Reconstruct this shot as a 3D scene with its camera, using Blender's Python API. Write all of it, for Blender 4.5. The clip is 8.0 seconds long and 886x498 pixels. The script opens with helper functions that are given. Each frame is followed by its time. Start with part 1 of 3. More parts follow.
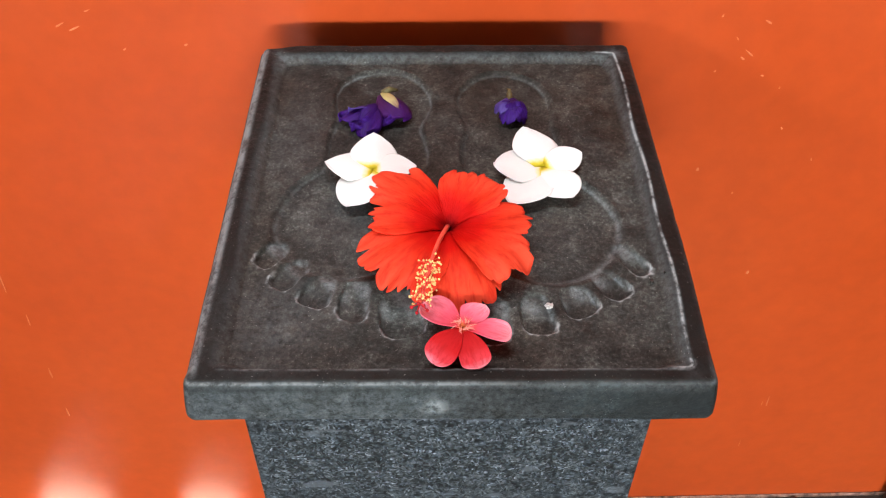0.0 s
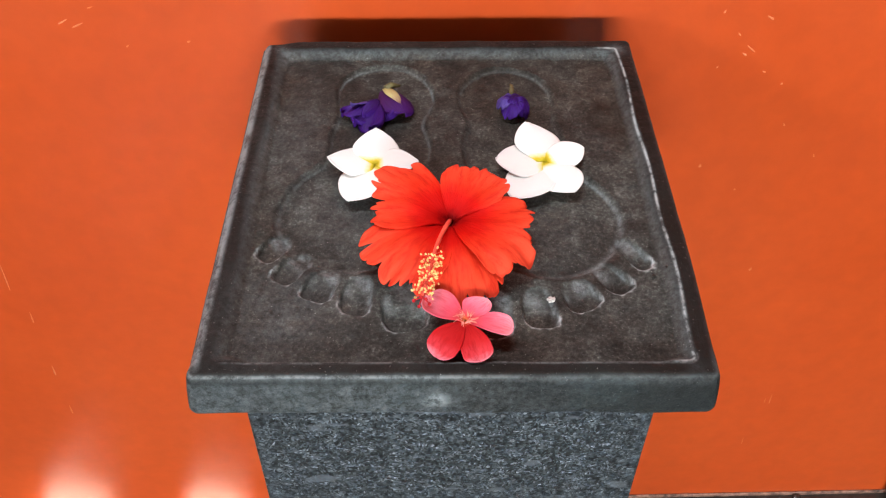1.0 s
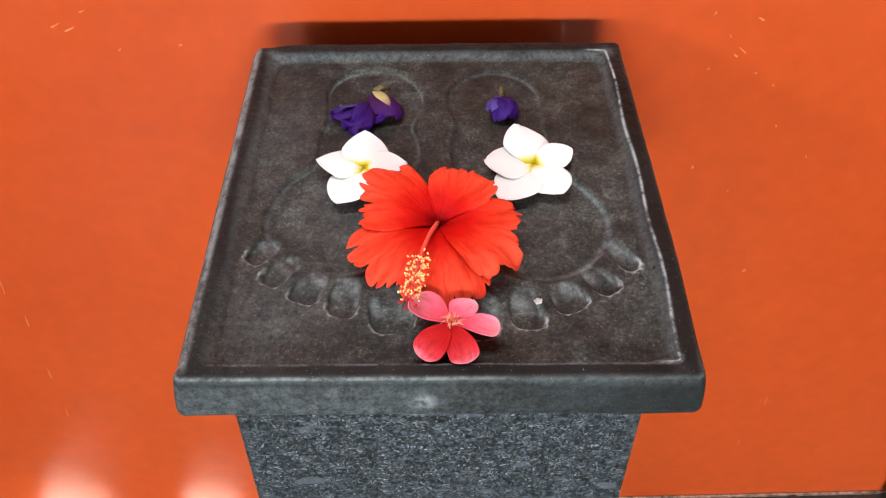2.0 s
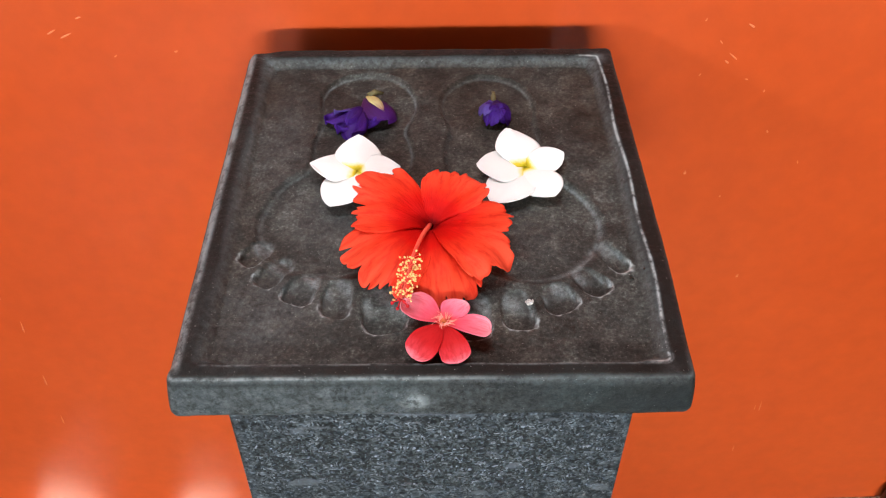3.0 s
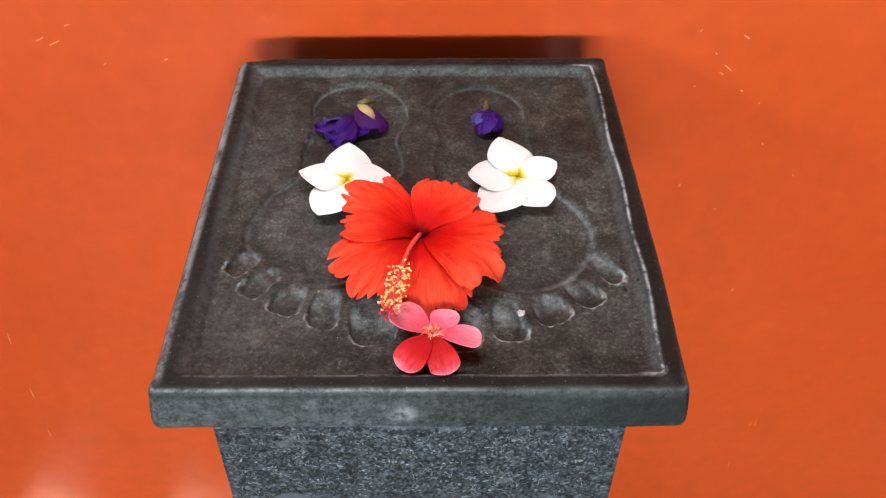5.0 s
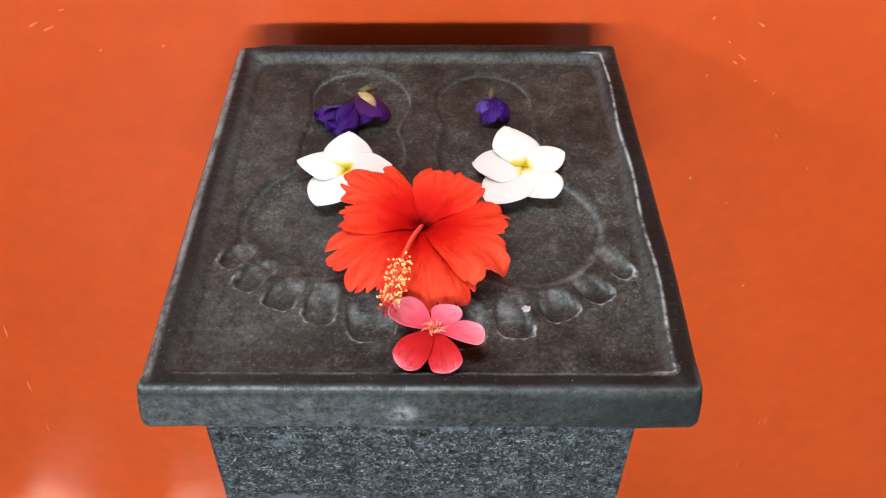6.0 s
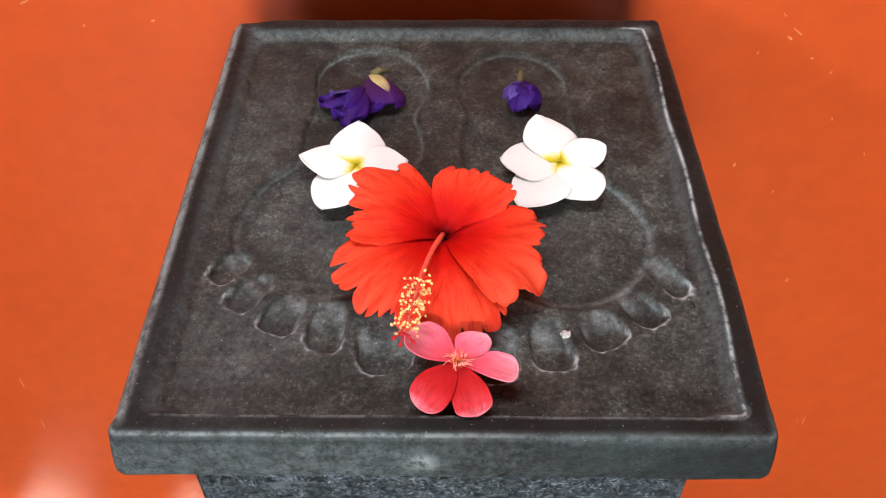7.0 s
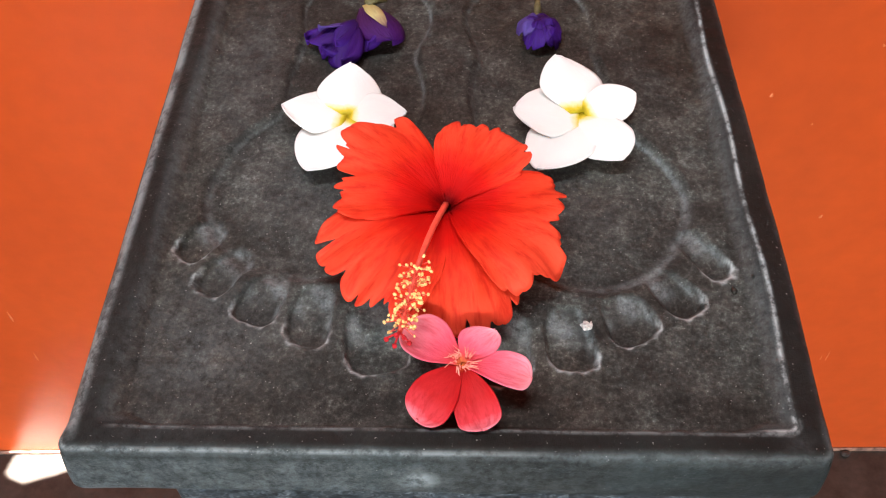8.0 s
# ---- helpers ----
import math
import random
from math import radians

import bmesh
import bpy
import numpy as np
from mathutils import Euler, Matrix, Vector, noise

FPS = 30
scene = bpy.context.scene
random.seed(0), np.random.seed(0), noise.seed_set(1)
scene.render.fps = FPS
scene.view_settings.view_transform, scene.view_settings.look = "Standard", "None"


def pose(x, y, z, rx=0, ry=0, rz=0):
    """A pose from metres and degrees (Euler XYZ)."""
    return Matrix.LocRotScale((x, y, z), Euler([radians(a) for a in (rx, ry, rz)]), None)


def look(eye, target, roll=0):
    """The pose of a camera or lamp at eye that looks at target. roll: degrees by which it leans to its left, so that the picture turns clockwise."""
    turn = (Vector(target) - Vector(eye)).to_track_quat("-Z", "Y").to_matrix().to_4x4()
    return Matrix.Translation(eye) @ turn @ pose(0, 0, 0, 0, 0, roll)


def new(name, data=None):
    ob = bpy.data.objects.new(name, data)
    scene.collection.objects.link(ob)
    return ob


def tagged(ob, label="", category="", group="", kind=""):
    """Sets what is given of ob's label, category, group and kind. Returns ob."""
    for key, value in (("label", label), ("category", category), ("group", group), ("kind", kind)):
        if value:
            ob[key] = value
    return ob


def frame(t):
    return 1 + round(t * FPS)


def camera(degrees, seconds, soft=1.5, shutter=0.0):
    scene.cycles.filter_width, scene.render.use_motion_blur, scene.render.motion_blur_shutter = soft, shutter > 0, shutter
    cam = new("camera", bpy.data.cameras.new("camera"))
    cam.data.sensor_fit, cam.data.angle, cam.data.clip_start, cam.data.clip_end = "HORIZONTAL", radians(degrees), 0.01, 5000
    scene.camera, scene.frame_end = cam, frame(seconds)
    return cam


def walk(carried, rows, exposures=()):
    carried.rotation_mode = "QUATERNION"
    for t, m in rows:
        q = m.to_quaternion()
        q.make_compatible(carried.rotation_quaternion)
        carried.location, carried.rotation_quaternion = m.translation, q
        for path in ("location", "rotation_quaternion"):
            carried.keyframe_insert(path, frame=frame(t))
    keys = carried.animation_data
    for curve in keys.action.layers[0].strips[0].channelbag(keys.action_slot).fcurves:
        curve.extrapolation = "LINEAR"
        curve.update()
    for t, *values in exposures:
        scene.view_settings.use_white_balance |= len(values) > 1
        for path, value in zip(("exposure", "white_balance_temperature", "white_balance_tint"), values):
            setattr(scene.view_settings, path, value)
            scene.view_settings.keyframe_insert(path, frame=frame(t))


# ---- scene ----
cam = camera(52.7, 8.0, 1.2)
# seconds, eye, target, roll; the floor is z = 0, the pedestal's front is y = 0
PATH = [
    (0, (-0.01746, -0.30294, 1.29925), (0.00729, 0.40208, 0.59050), 0.613),
    (0.5, (-0.01574, -0.30678, 1.30407), (0.00774, 0.39951, 0.59655), 0.515),
    (1, (-0.01708, -0.30627, 1.29706), (0.00445, 0.39910, 0.58855), 0.374),
    (1.5, (-0.01803, -0.30587, 1.29715), (-0.00091, 0.40026, 0.58929), 0.136),
    (2, (-0.00820, -0.30769, 1.29757), (0.01168, 0.39981, 0.59114), 0.088),
    (3.5, (-0.00497, -0.31695, 1.29604), (0.01943, 0.40346, 0.60293), 0.272),
    (4, (-0.00435, -0.31556, 1.29314), (0.02152, 0.40853, 0.60392), 0.471),
    (4.5, (-0.00206, -0.31203, 1.28882), (0.02586, 0.41431, 0.60206), 0.734),
    (5.8, (-0.00020, -0.30429, 1.28128), (0.02703, 0.42368, 0.59620), 0.570),
    (6, (0.00157, -0.29478, 1.27116), (0.02273, 0.42823, 0.58065), 0.642),
    (6.5, (-0.00124, -0.26259, 1.24025), (0.01411, 0.45549, 0.54447), 0.402),
    (7, (-0.00300, -0.22234, 1.23419), (0.00386, 0.47663, 0.51907), -0.050),
    (7.5, (0.00002, -0.18348, 1.22576), (-0.00153, 0.46672, 0.46600), -0.506),
    (8, (0.00122, -0.15199, 1.21067), (-0.00443, 0.46234, 0.42164), -0.703),
]
EXPOSURE = 7.0
walk(cam, [(t, look(eye, target, roll)) for t, eye, target, roll in PATH],
     [(0.0, EXPOSURE), (8.0, EXPOSURE)])

# ---- the room's measures ----
WALL = 0.418                      # the painted wall's face
X0, X1, Y0, TOP = -1.7, 2.6, -4.2, 2.9
DOOR = (-0.95, 0.75, 2.06, 2.30)    # x, x, z, z of the high daylight opening
SIDE = (-1.65, -1.20, 1.90, 2.18)   # and of the small one beside it
FILL_ROOF = (-1.50, 0.42, 0.378, 0.414)    # x, x, y, y of a roof slit along the wall, added for fill light
FILL_WEST = (-3.50, -2.40, 1.74, 1.94)    # y, y, z, z of a high opening in the west wall, added for fill light
SUN = Vector((1.0, -0.004, -1.2))

# ---- light ----
world = bpy.data.worlds.new("world")
scene.world = world
world.use_nodes = True
sky = world.node_tree.nodes.new("ShaderNodeTexSky")
sky.sky_type, sky.sun_disc = "NISHITA", False
sky.sun_elevation = math.atan2(1.2, 1.0)
sky.sun_rotation = math.atan2(-SUN.x, -SUN.y)
world.node_tree.links.new(sky.outputs[0], world.node_tree.nodes["Background"].inputs[0])
world.node_tree.nodes["Background"].inputs[1].default_value = 0.05
sun = new("sun", bpy.data.lights.new("sun", "SUN"))
sun.data.energy, sun.data.angle, sun.data.color = 4.0, radians(0.5), (1.0, 0.95, 0.87)
sun.matrix_world = look((0, 0, 0), SUN)


def opening_light(name, at, towards, wide, high, watts, colour):
    lamp = new(name, bpy.data.lights.new(name, "AREA"))
    lamp.data.shape, lamp.data.size, lamp.data.size_y = "RECTANGLE", wide, high
    lamp.data.energy, lamp.data.color = watts, colour
    lamp.matrix_world = look(at, Vector(at) + Vector(towards))


opening_light("daylight_door", ((DOOR[0] + DOOR[1]) / 2, Y0 - 0.02, (DOOR[2] + DOOR[3]) / 2), (0, 1, 0), DOOR[1] - DOOR[0], DOOR[3] - DOOR[2], 1.84, (1.0, 0.98, 0.96))
opening_light("daylight_side", ((SIDE[0] + SIDE[1]) / 2, Y0 - 0.02, (SIDE[2] + SIDE[3]) / 2), (0, 1, 0), SIDE[1] - SIDE[0], SIDE[3] - SIDE[2], 0.05, (1.0, 0.98, 0.96))
# fill light for the painted wall's left side, through the added opening
opening_light("fill_west", (X0 - 0.02, (FILL_WEST[0] + FILL_WEST[1]) / 2, (FILL_WEST[2] + FILL_WEST[3]) / 2), (1, 0, 0), FILL_WEST[1] - FILL_WEST[0], FILL_WEST[3] - FILL_WEST[2], 0.45, (1.0, 0.98, 0.96))
# fill light for the slab's top, through the added slit
opening_light("fill_roof", ((FILL_ROOF[0] + FILL_ROOF[1]) / 2, (FILL_ROOF[2] + FILL_ROOF[3]) / 2, TOP + 0.002), (0, 0, -1), FILL_ROOF[1] - FILL_ROOF[0], FILL_ROOF[3] - FILL_ROOF[2], 0.42, (0.92, 0.97, 1.0))


# ---- materials ----
def nodes_of(name, rough=0.5, metal=0.0, spec=0.5):
    m = bpy.data.materials.new(name)
    m.use_nodes = True
    b = m.node_tree.nodes["Principled BSDF"]
    b.inputs["Roughness"].default_value, b.inputs["Metallic"].default_value = rough, metal
    b.inputs["Specular IOR Level"].default_value = spec
    return m, m.node_tree, b


def add(tree, kind, **inputs):
    n = tree.nodes.new(kind)
    for k, v in inputs.items():
        n.inputs[k.replace("_", " ")].default_value = v
    return n


def ramp(tree, source, stops):
    n = tree.nodes.new("ShaderNodeValToRGB")
    while len(n.color_ramp.elements) < len(stops):
        n.color_ramp.elements.new(0.5)
    for e, (p, c) in zip(n.color_ramp.elements, stops):
        e.position = p
        e.color = (*c, 1) if len(c) == 3 else c
    tree.links.new(source, n.inputs[0])
    return n


def grey(v):
    return (v, v, v)


def mix(tree, fac, a, b, how="MIX"):
    n = tree.nodes.new("ShaderNodeMix")
    n.data_type, n.blend_type = "RGBA", how
    for socket, v in ((n.inputs[0], fac), (n.inputs[6], a), (n.inputs[7], b)):
        if isinstance(v, bpy.types.NodeSocket):
            tree.links.new(v, socket)
        elif isinstance(v, (int, float)):
            socket.default_value = v
        else:
            socket.default_value = (*v, 1)
    return n.outputs[2]


def noise_of(tree, scale, detail=4.0, rough=0.55, stretch=None):
    co = tree.nodes.new("ShaderNodeTexCoord").outputs["Object"]
    if stretch:
        mp = tree.nodes.new("ShaderNodeMapping")
        mp.inputs["Scale"].default_value = stretch
        tree.links.new(co, mp.inputs[0])
        co = mp.outputs[0]
    n = add(tree, "ShaderNodeTexNoise", Scale=scale, Detail=detail, Roughness=rough)
    tree.links.new(co, n.inputs["Vector"])
    return n.outputs["Fac"]


def bump(tree, b, height, strength, distance):
    n = add(tree, "ShaderNodeBump", Strength=strength, Distance=distance)
    tree.links.new(height, n.inputs["Height"])
    tree.links.new(n.outputs[0], b.inputs["Normal"])
    return n


def wall_paint():
    m, t, b = nodes_of("orange_red_enamel", 0.3, spec=0.65)
    broad = ramp(t, noise_of(t, 1.6, 3), [(0.35, (0.63, 0.083, 0.013)), (0.65, (0.73, 0.108, 0.020))])
    fine = ramp(t, noise_of(t, 38, 5), [(0.3, grey(0.9)), (0.7, grey(1.0))])
    t.links.new(mix(t, 1.0, broad.outputs[0], fine.outputs[0], "MULTIPLY"), b.inputs["Base Color"])
    r = ramp(t, noise_of(t, 5, 4), [(0.3, grey(0.30)), (0.7, grey(0.40))])
    t.links.new(r.outputs[0], b.inputs["Roughness"])
    n1 = bump(t, b, noise_of(t, 9, 3), 0.12, 0.004)
    n2 = add(t, "ShaderNodeBump", Strength=0.08, Distance=0.001)
    t.links.new(noise_of(t, 160, 3), n2.inputs["Height"])
    t.links.new(n2.outputs[0], n1.inputs["Normal"])
    return m


def carved_stone():
    m, t, b = nodes_of("dark_carved_stone", 0.5, spec=0.12)
    tray = t.nodes.new("ShaderNodeAttribute")
    tray.attribute_name = "tray"
    grain = ramp(t, noise_of(t, 430, 7, 0.78), [(0.34, (0.014, 0.0145, 0.014)), (0.48, (0.025, 0.0255, 0.024)), (0.58, (0.042, 0.045, 0.043)), (0.70, (0.105, 0.117, 0.113))])
    mottle = ramp(t, noise_of(t, 62, 9, 0.80), [(0.36, grey(0.42)), (0.50, grey(0.9)), (0.62, grey(1.8))])
    broad = ramp(t, noise_of(t, 9, 6, 0.66), [(0.36, (0.62, 0.57, 0.53)), (0.50, (0.95, 0.95, 0.92)), (0.62, (1.50, 1.62, 1.60))])
    base = mix(t, 1.0, mix(t, 1.0, grain.outputs[0], mottle.outputs[0], "MULTIPLY"), broad.outputs[0], "MULTIPLY")
    calm = ramp(t, tray.outputs["Fac"], [(0.0, grey(0.75)), (0.25, grey(0.62)), (0.8, grey(0.0))])
    base = mix(t, calm.outputs[0], base, mix(t, 1.0, broad.outputs[0], (0.030, 0.031, 0.030), "MULTIPLY"))
    # inner slopes are tinted brown for the red wall reflected in them
    tone = ramp(t, tray.outputs["Fac"], [(0.0, grey(0.13)), (0.25, (0.36, 0.42, 0.45)), (0.6, (0.50, 0.46, 0.43)), (1.0, grey(0.57))])
    base = mix(t, 1.0, base, mix(t, 1.0, tone.outputs[0], grey(2.0), "MULTIPLY"), "MULTIPLY")
    oil = ramp(t, noise_of(t, 11, 3, 0.5), [(0.45, grey(0)), (0.62, grey(0.7))])
    base = mix(t, oil.outputs[0], base, mix(t, 1.0, base, (0.85, 0.70, 0.60), "MULTIPLY"))
    # worn and dusty stone, together with lit slopes painted paler
    worn_lit = t.nodes.new("ShaderNodeAttribute")
    worn_lit.attribute_name = "worn_lit"
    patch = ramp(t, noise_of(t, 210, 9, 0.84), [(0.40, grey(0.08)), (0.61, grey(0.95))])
    both = mix(t, 1.0, worn_lit.outputs["Color"], patch.outputs[0], "MULTIPLY")
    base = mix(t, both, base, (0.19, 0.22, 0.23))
    # pale edge lines, mostly highlights painted into the colour
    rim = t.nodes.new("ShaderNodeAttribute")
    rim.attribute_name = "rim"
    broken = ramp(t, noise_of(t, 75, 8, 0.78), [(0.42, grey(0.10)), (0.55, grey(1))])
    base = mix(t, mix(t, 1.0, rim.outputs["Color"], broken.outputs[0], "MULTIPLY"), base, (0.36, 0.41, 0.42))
    speck = ramp(t, noise_of(t, 900, 2, 0.5), [(0.725, grey(0)), (0.77, grey(1))])
    base = mix(t, speck.outputs[0], base, (0.34, 0.35, 0.34))
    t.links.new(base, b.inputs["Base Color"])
    r = ramp(t, noise_of(t, 45, 5), [(0.3, grey(0.36)), (0.7, grey(0.60))])
    t.links.new(r.outputs[0], b.inputs["Roughness"])
    n1 = bump(t, b, noise_of(t, 110, 8, 0.78), 0.6, 0.0016)
    n2 = add(t, "ShaderNodeBump", Strength=0.35, Distance=0.0005)
    t.links.new(noise_of(t, 700, 3, 0.6), n2.inputs["Height"])
    t.links.new(n2.outputs[0], n1.inputs["Normal"])
    return m


def grey_granite():
    m, t, b = nodes_of("blue_grey_granite", 0.4)
    co = t.nodes.new("ShaderNodeTexCoord").outputs["Object"]
    v = add(t, "ShaderNodeTexVoronoi", Scale=620.0, Randomness=1.0)
    w = add(t, "ShaderNodeTexNoise", Scale=90.0, Detail=3.0)
    t.links.new(co, w.inputs["Vector"])
    warp = t.nodes.new("ShaderNodeVectorMath")
    warp.operation = "MULTIPLY_ADD"
    t.links.new(w.outputs["Color"], warp.inputs[0])
    warp.inputs[1].default_value = (0.013, 0.013, 0.013)
    t.links.new(co, warp.inputs[2])
    t.links.new(warp.outputs[0], v.inputs["Vector"])
    cells = ramp(t, v.outputs["Color"], [(0.15, (0.010, 0.014, 0.016)), (0.45, (0.036, 0.046, 0.052)), (0.75, (0.074, 0.092, 0.103)), (0.95, (0.165, 0.195, 0.21))])
    cloud = ramp(t, noise_of(t, 95, 9, 0.82), [(0.38, grey(0.34)), (0.5, grey(1.0)), (0.62, grey(2.0))])
    base = mix(t, 1.0, cells.outputs[0], cloud.outputs[0], "MULTIPLY")
    blot = ramp(t, noise_of(t, 34, 2, 0.4, (1, 1, 1.8)), [(0.66, grey(0)), (0.70, grey(0.6))])
    base = mix(t, blot.outputs[0], base, (0.13, 0.155, 0.175))
    t.links.new(base, b.inputs["Base Color"])
    bump(t, b, noise_of(t, 300, 4), 0.2, 0.0006)
    return m


def floor_stone():
    m, t, b = nodes_of("polished_dark_brown_stone", 0.12)
    c = ramp(t, noise_of(t, 30, 6, 0.7), [(0.3, (0.022, 0.018, 0.016)), (0.7, (0.048, 0.040, 0.035))])
    t.links.new(c.outputs[0], b.inputs["Base Color"])
    r = ramp(t, noise_of(t, 12, 4), [(0.3, grey(0.08)), (0.7, grey(0.22))])
    t.links.new(r.outputs[0], b.inputs["Roughness"])
    return m


def plain(name, a, b2, scale, rough=0.8, depth=0.001):
    m, t, b = nodes_of(name, rough)
    c = ramp(t, noise_of(t, scale, 5, 0.65), [(0.3, a), (0.7, b2)])
    t.links.new(c.outputs[0], b.inputs["Base Color"])
    bump(t, b, noise_of(t, scale * 4, 4), 0.3, depth)
    return m


def petal_paint(name, stops, vein=0.0, vein_colour=(0.2, 0, 0), rough=0.5, ribs=9.0, thin=0.25, relief=0.5):
    """Colour runs from the petal's foot (u = 0) to its tip (u = 1); veins run along it."""
    m, t, b = nodes_of(name, rough, spec=0.12)
    uv = t.nodes.new("ShaderNodeUVMap")
    sep = t.nodes.new("ShaderNodeSeparateXYZ")
    t.links.new(uv.outputs[0], sep.inputs[0])
    wob = t.nodes.new("ShaderNodeMath")
    wob.operation = "MULTIPLY_ADD"
    t.links.new(noise_of(t, 160, 4, 0.6), wob.inputs[0])
    wob.inputs[1].default_value = 0.18
    t.links.new(sep.outputs[0], wob.inputs[2])
    off = t.nodes.new("ShaderNodeMath")
    off.operation = "SUBTRACT"
    off.inputs[1].default_value = 0.09
    t.links.new(wob.outputs[0], off.inputs[0])
    base = ramp(t, off.outputs[0], stops).outputs[0]
    mp = t.nodes.new("ShaderNodeMapping")
    mp.inputs["Scale"].default_value = (1.6, ribs, 1)
    t.links.new(uv.outputs[0], mp.inputs[0])
    lines = add(t, "ShaderNodeTexNoise", Scale=2.2, Detail=5.0, Roughness=0.65, Distortion=0.3)
    t.links.new(mp.outputs[0], lines.inputs["Vector"])
    if vein:
        mask = ramp(t, lines.outputs["Fac"], [(0.34, grey(vein)), (0.54, grey(0))])
        base = mix(t, mask.outputs[0], base, vein_colour)
    t.links.new(base, b.inputs["Base Color"])
    n1 = bump(t, b, lines.outputs["Fac"], relief, 0.0012)
    glow = t.nodes.new("ShaderNodeBsdfTranslucent")
    t.links.new(base, glow.inputs["Color"])
    t.links.new(n1.outputs[0], glow.inputs["Normal"])
    both = t.nodes.new("ShaderNodeMixShader")
    both.inputs[0].default_value = thin
    t.links.new(b.outputs[0], both.inputs[1])
    t.links.new(glow.outputs[0], both.inputs[2])
    t.links.new(both.outputs[0], t.nodes["Material Output"].inputs[0])
    return m


PAINT = wall_paint()
STONE = carved_stone()
GRANITE = grey_granite()
FLOOR = floor_stone()
# kept dark so that the unseen walls bounce little light into the shadows
PLASTER = plain("dark_brown_plaster", (0.055, 0.048, 0.040), (0.085, 0.075, 0.062), 6)
GROUT = plain("dark_grout", (0.03, 0.026, 0.022), (0.06, 0.05, 0.042), 60)
MORTAR = plain("grey_mortar", (0.10, 0.105, 0.11), (0.2, 0.2, 0.2), 120)
CEMENT = plain("rough_cement_edge", (0.03, 0.018, 0.014), (0.48, 0.27, 0.20), 90)
CHIP = plain("pale_paint_flaw", (0.70, 0.15, 0.045), (0.78, 0.28, 0.13), 200, 0.5)
BLACK = plain("black_stone", (0.008, 0.009, 0.007), (0.02, 0.02, 0.017), 40, 0.4)
GRAIN = plain("white_grain", (0.16, 0.16, 0.15), (0.72, 0.71, 0.68), 420, 0.4)
RED = petal_paint("hibiscus_red", [(0.0, (0.08, 0.0, 0.002)), (0.07, (0.22, 0.0, 0.002)), (0.18, (0.56, 0.002, 0.002)), (0.40, (0.72, 0.007, 0.003)), (0.58, (0.82, 0.040, 0.013)), (0.80, (0.88, 0.074, 0.028)), (1.0, (0.92, 0.10, 0.045))], 0.6, (0.60, 0.006, 0.004), 0.55, 9.0, 0.4, 0.40)
COLUMN = plain("hibiscus_column_red", (0.72, 0.06, 0.04), (0.8, 0.12, 0.07), 200, 0.5, 0.0002)
STIGMA = plain("dark_red_velvet", (0.35, 0.0, 0.008), (0.55, 0.005, 0.012), 900, 0.8, 0.0002)
POLLEN = plain("yellow_pollen", (0.82, 0.48, 0.13), (0.88, 0.68, 0.30), 900, 0.9, 0.0002)
WHITE = petal_paint("plumeria_white", [(0.0, (0.42, 0.34, 0.01)), (0.07, (0.74, 0.62, 0.05)), (0.13, (0.84, 0.80, 0.45)), (0.19, (0.86, 0.88, 0.86)), (1.0, (0.86, 0.88, 0.88))], 0, rough=0.45, ribs=5.0, thin=0.30, relief=0.10)
PINK = petal_paint("oleander_pink", [(0.0, (0.75, 0.22, 0.06)), (0.12, (0.76, 0.07, 0.09)), (0.4, (0.84, 0.13, 0.21)), (0.8, (0.90, 0.27, 0.36)), (1.0, (0.92, 0.40, 0.48))], 0.45, (0.74, 0.055, 0.10), 0.45, 5.0, 0.3, 0.25)
# a redder copy of the pink for the two lower petals
ROSE = petal_paint("oleander_deep_rose", [(0.0, (0.70, 0.16, 0.05)), (0.12, (0.50, 0.012, 0.014)), (0.60, (0.56, 0.012, 0.016)), (0.86, (0.68, 0.045, 0.065)), (1.0, (0.86, 0.25, 0.31))], 0.6, (0.42, 0.006, 0.008), 0.45, 3.5, 0.3, 0.25)
THROAT = plain("orange_throat", (0.75, 0.16, 0.02), (0.8, 0.34, 0.07), 500, 0.6, 0.0002)
FRINGE = plain("pale_pink_fringe", (0.72, 0.16, 0.12), (0.80, 0.36, 0.28), 400, 0.6, 0.0002)
PURPLE = petal_paint("pea_purple", [(0.0, (0.026, 0.005, 0.075)), (0.5, (0.032, 0.005, 0.11)), (1.0, (0.052, 0.012, 0.19))], 0.6, (0.020, 0.003, 0.055), 0.5, 6.0)
CREAM = petal_paint("pea_cream_heart", [(0.0, (0.40, 0.34, 0.12)), (0.6, (0.46, 0.38, 0.18)), (0.85, (0.30, 0.20, 0.14)), (1.0, (0.08, 0.03, 0.08))], 0.3, (0.25, 0.18, 0.10), 0.6, 7.0, 0.1)
PLUM = petal_paint("pea_plum", [(0.0, (0.05, 0.012, 0.06)), (0.5, (0.040, 0.007, 0.065)), (1.0, (0.044, 0.006, 0.11))], 0.3, (0.015, 0.003, 0.03), 0.5, 8.0, 0.1)
# the purple's highlight as a paler colour, for petals that catch the light
PURPLE_LIT = petal_paint("pea_purple_lit", [(0.0, (0.05, 0.022, 0.15)), (1.0, (0.10, 0.065, 0.27))], 0.4, (0.07, 0.03, 0.25), 0.5, 6.0)
CALYX = plain("dry_olive_calyx", (0.050, 0.045, 0.014), (0.12, 0.10, 0.035), 300, 0.7, 0.0003)


